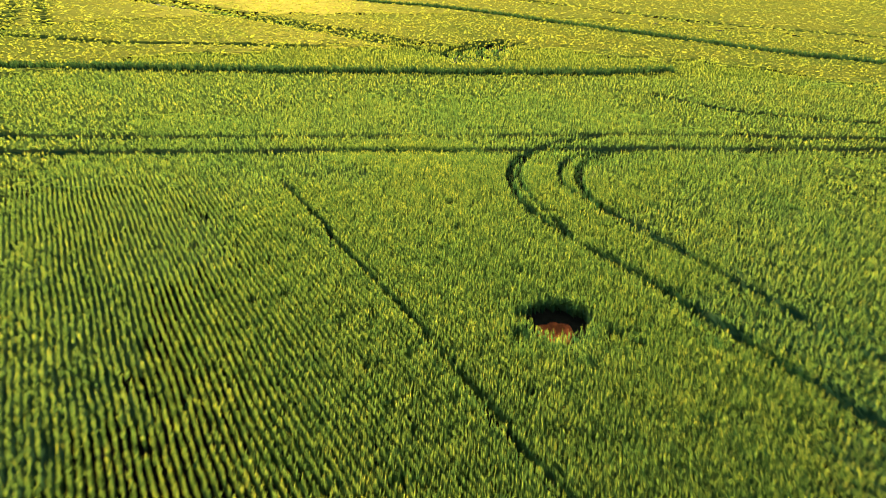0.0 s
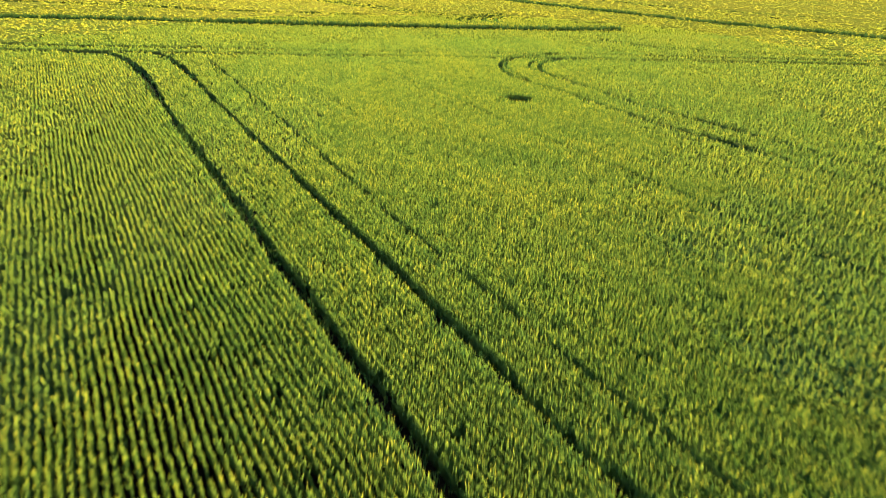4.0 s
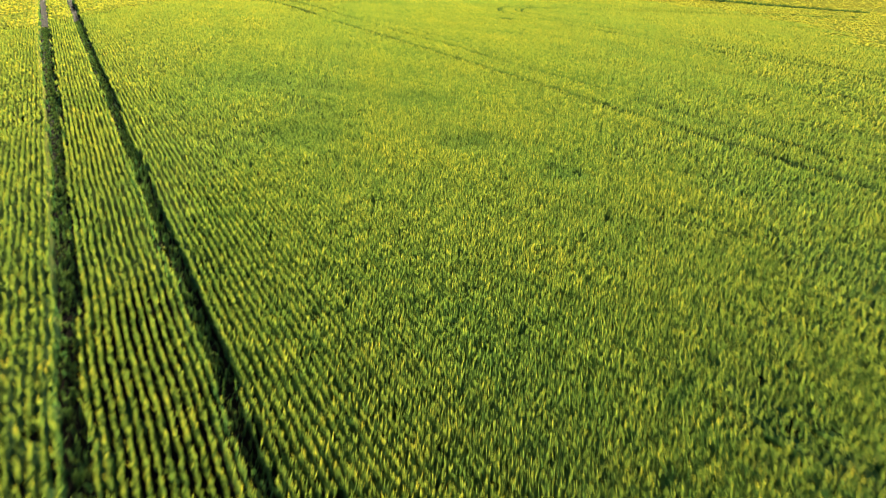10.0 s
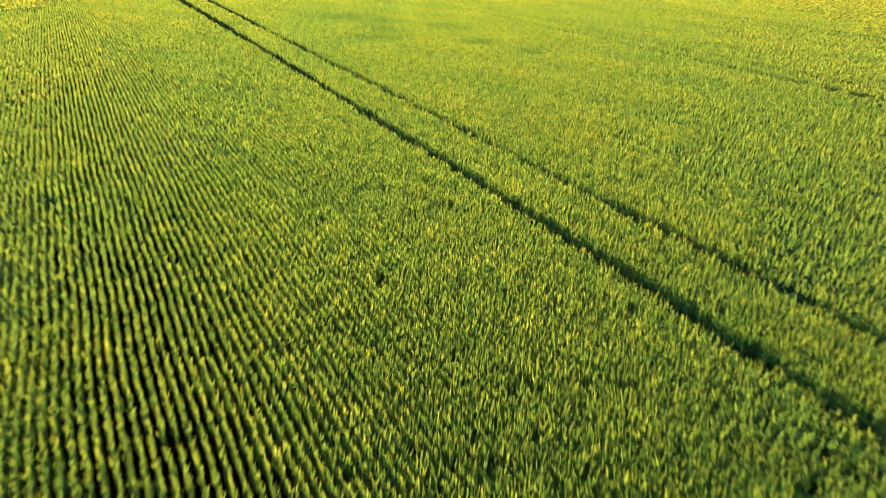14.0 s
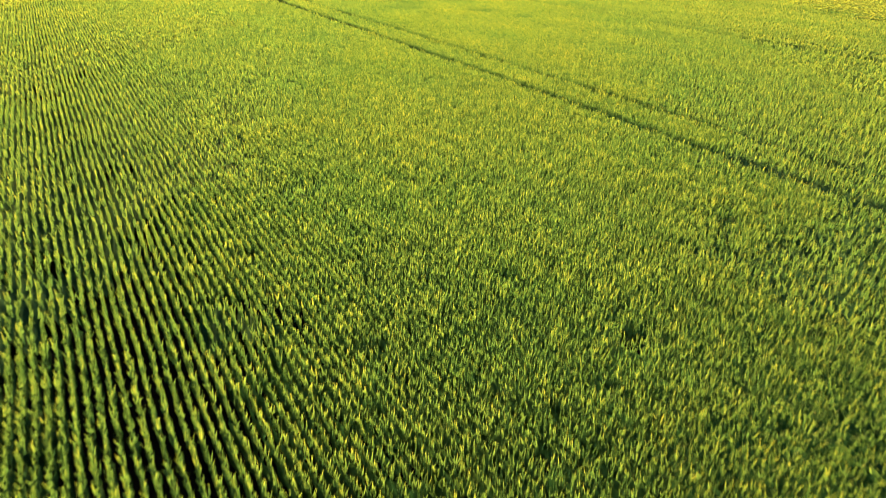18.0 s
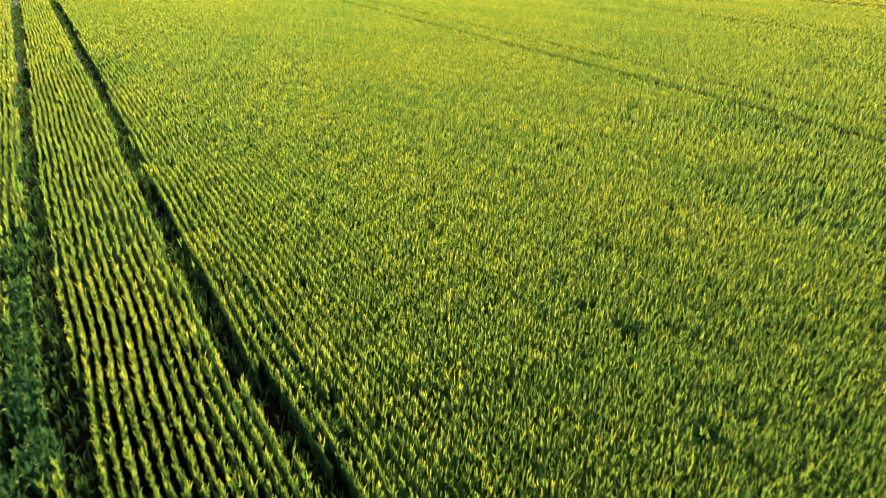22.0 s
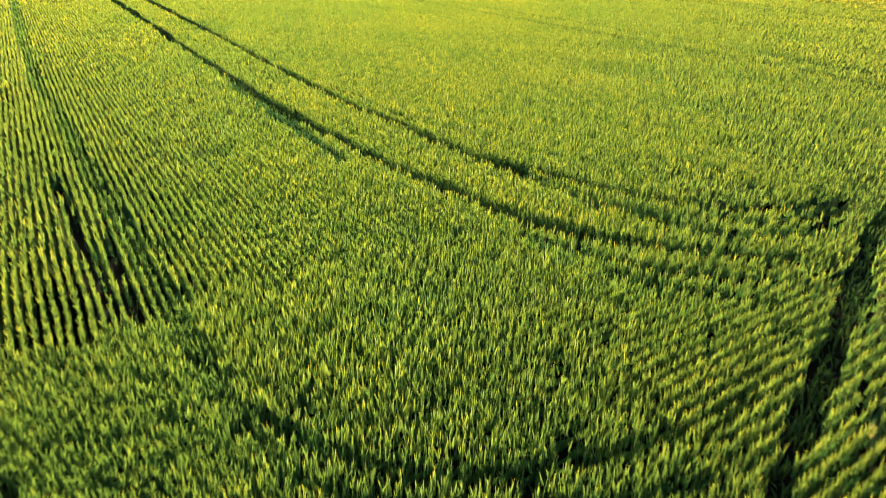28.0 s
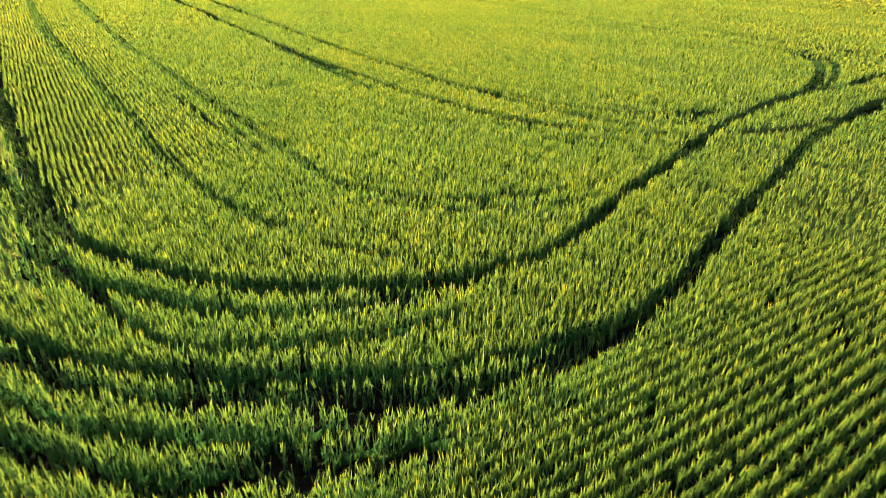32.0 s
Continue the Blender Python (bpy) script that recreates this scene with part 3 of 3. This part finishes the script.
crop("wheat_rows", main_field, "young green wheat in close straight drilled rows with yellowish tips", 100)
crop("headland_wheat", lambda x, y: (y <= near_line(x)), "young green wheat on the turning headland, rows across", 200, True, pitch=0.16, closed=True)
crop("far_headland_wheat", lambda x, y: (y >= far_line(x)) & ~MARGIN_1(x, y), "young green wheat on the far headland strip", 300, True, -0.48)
crop("neighbour_wheat", lambda x, y: MARGIN_1(x, y) & (y >= far_line(x)), "yellow-green cereal in the field beyond the grassy margin", 400, True, -0.48, 0.54, YELLOWER, pitch=0.19)


def outer_crop():
    """The same field going on at the sides of the flight and behind it."""
    r = np.random.default_rng(950)
    x, y = np.meshgrid(np.arange(-135, 135, 0.5), np.arange(-135, 135, 1.5), indexing="ij")
    z = 0.52 * (np.where(np.arange(len(x)) % 2, 0.68, 0.9)[:, None] + r.normal(0, 0.035, x.shape))
    keep = ~(view_wedge(x, y) & in_plan(x, y)) & (bareness(x, y) < 0.2) & ~in_margin(x, y)
    number = np.full(x.size, -1)
    number[keep.ravel()] = np.arange(keep.sum())
    g = number.reshape(x.shape)
    f = np.stack([g[:-1, :-1], g[1:, :-1], g[1:, 1:], g[:-1, 1:]], -1).reshape(-1, 4)
    f = f[(f >= 0).all(1)]
    v = np.stack([x, y, z], -1)[keep]
    tagged(new("outer_wheat", mesh_from("outer_wheat", v, f, YELLOWER, True)), "young green wheat of the field farther off", "crop", kind="stuff")
    # leaf ends over it, where it can be seen at a low angle
    px, py = r.uniform(-135, 135, 160000), r.uniform(-135, 135, 160000)
    ok = (px * 0.54 + py * 0.84 > 40) & ~(view_wedge(px, py) & in_plan(px, py)) & (bareness(px, py) < 0.2) & ~in_margin(px, py)
    px, py = px[ok], py[ok]
    v, f = spears(px, py, np.full(len(px), 0.45), 0.52 * r.uniform(0.98, 1.08, len(px)), r.uniform(0.3, 0.6, len(px)), 0.1, 951)
    tagged(new("outer_wheat_tips", mesh_from("outer_wheat_tips", v, f, YELLOWER)), "yellowish leaf tips of the wheat farther off", "crop", kind="stuff")


outer_crop()


def grass(name, region_points, half, label, seed, mat, density, height, width, spread):
    r = np.random.default_rng(seed)
    p = spline(region_points, 0.2)
    p = p[view_wedge(p[:, 0], p[:, 1])]
    n = int(len(p) * 0.2 * half * 2 * density)
    k = r.integers(0, len(p), n)
    x, y = p[k, 0] + r.uniform(-half, half, n), p[k, 1] + r.uniform(-half, half, n)
    h = height * r.uniform(0.6, 1.2, n)
    v, f = blades(x, y, h, width * r.uniform(0.6, 1.4, n), spread, 3, seed + 1)
    ob = new(name, mesh_from(name, v, f, mat))
    return tagged(ob, label, "grass", kind="stuff")


for k, (half, points) in enumerate(MARGINS):
    grass("margin_grass", points, half, "grass margin between two cereal fields, its shaded side painted in as dark green", 500 + k, SHADED_GRASS, 75, 0.72, 0.07, 0.2)


# ---- wheel tracks and bare soil ----
def ribbon(points, half, lift):
    """Pressed soil with raised lips along a line."""
    p = spline(points, 0.5)
    t = np.gradient(p, axis=0)
    t /= np.linalg.norm(t, axis=1)[:, None]
    side = np.stack([-t[:, 1], t[:, 0]], -1)
    across = np.array([-1.25, -0.8, -0.35, 0.35, 0.8, 1.25]) * half
    rise = np.array([0.0, 0.035, 0.004, 0.0, 0.03, 0.0])
    v = np.zeros((len(p), 6, 3))
    v[:, :, :2] = p[:, None] + side[:, None] * across[None, :, None]
    v[:, :, 2] = rise[None] + 0.008 * np.sin(np.arange(len(p)) * 1.9)[:, None] + lift
    k = np.arange(len(p) - 1)[:, None] * 6 + np.arange(5)[None]
    return v.reshape(-1, 3), np.stack([k, k + 1, k + 7, k + 6], -1).reshape(-1, 4)


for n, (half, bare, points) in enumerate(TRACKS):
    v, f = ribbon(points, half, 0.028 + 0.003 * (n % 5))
    ob = new("wheel_track", mesh_from("wheel_track", v, f, SHADED_RUT, True))
    tagged(ob, "bare pressed soil of a tractor wheel track through wheat" if bare > 0.6 else "faint old wheel track half grown over with wheat", "wheel track", "tractor wheel tracks", "structure")


def regrowth():
    """Short bent leaves along the wheel tracks."""
    r = np.random.default_rng(77)
    xs, ys = [], []
    for half, bare, points in TRACKS:
        p = spline(points, 0.1)
        p = p[view_wedge(p[:, 0], p[:, 1]) & (off_line(p[:, 0], p[:, 1]) < 28)]
        if len(p):
            n = len(p) * 4
            k = r.integers(0, len(p), n)
            xs.append(p[k, 0] + r.normal(0, half * 0.7, n))
            ys.append(p[k, 1] + r.normal(0, half * 0.7, n))
    x, y = np.concatenate(xs), np.concatenate(ys)
    v, f = blades(x, y, r.uniform(0.12, 0.36, len(x)) * np.where(off_line(x, y) > 11, 0.6, 1.0), r.uniform(0.012, 0.030, len(x)) + 0.0015 * off_line(x, y), 0.12, 2, 78, 0.0)
    ob = new("track_regrowth", mesh_from("track_regrowth", v, f, LODGED))
    tagged(ob, "short trampled dark green leaves in the wheel tracks", "grass", kind="stuff")


regrowth()


def weed_clump(x, y, radius, seed):
    """A low clump of broad-leaved weeds that has filled a thin place of the crop."""
    r = np.random.default_rng(seed)
    n = int(620 * radius)
    a, q = r.uniform(0, 2 * np.pi, n), radius * np.sqrt(r.random(n))
    v, f = blades(x + 0.45 * q * np.cos(a), y + 1.3 * q * np.sin(a), r.uniform(0.2, 0.46, n), r.uniform(0.028, 0.05, n), 0.10, 3, seed + 1, 0.05, 0.6)
    tagged(new("weed_clump", mesh_from("weed_clump", v, f, WEED)), "bluish green broad-leaved weed clump beside a wheel track", "weed", "weeds along the wheel track")


r = np.random.default_rng(810)
for y in np.arange(-50.4, -58.8, -0.62):
    weed_clump(-44.05 + r.normal(0, 0.05), y + r.normal(0, 0.1), r.uniform(0.2, 0.36), 820 + int(-10 * y))
for y in np.arange(-53.6, -57.0, -0.7):
    weed_clump(-41.32 + r.normal(0, 0.03), y + r.normal(0, 0.1), r.uniform(0.14, 0.24), 2820 + int(-10 * y))


def clay_patch(x, y, radius, depth):
    """A hollow of bare red clay with crumbly clods round its edge."""
    rings, steps = 9, 36
    v, f = [(x, y, 0.03)], []
    r = np.random.default_rng(5)
    for k in range(1, rings + 1):
        for j in range(steps):
            a = 2 * math.pi * j / steps
            q = radius * k / rings * (1 + 0.10 * math.sin(3 * a + 1) + 0.06 * math.sin(7 * a))
            z = 0.03 + depth * (k / rings) ** 2 * (1 if k < rings else -0.2) + r.normal(0, 0.012)
            v.append((x + q * math.cos(a), y + q * math.sin(a), max(z, 0.0 if k == rings else 0.025)))
    for j in range(steps):
        f.append((0, 1 + j, 1 + (j + 1) % steps, 1 + (j + 1) % steps))
    me = bpy.data.meshes.new("clay_patch")
    faces = [(0, 1 + j, 1 + (j + 1) % steps) for j in range(steps)]
    for k in range(rings - 1):
        for j in range(steps):
            a, b = 1 + k * steps + j, 1 + k * steps + (j + 1) % steps
            faces.append((a, a + steps, b + steps, b))
    me.from_pydata(v, [], faces)
    me.polygons.foreach_set("use_smooth", np.ones(len(faces), bool))
    me.materials.append(CLAY)
    return tagged(new("clay_patch", me), "round hollow of bare reddish clay amid the green wheat", "bare soil", kind="structure")


clay_patch(HOLE[0] - 0.10, HOLE[1] - 0.14, 0.40, 0.05)
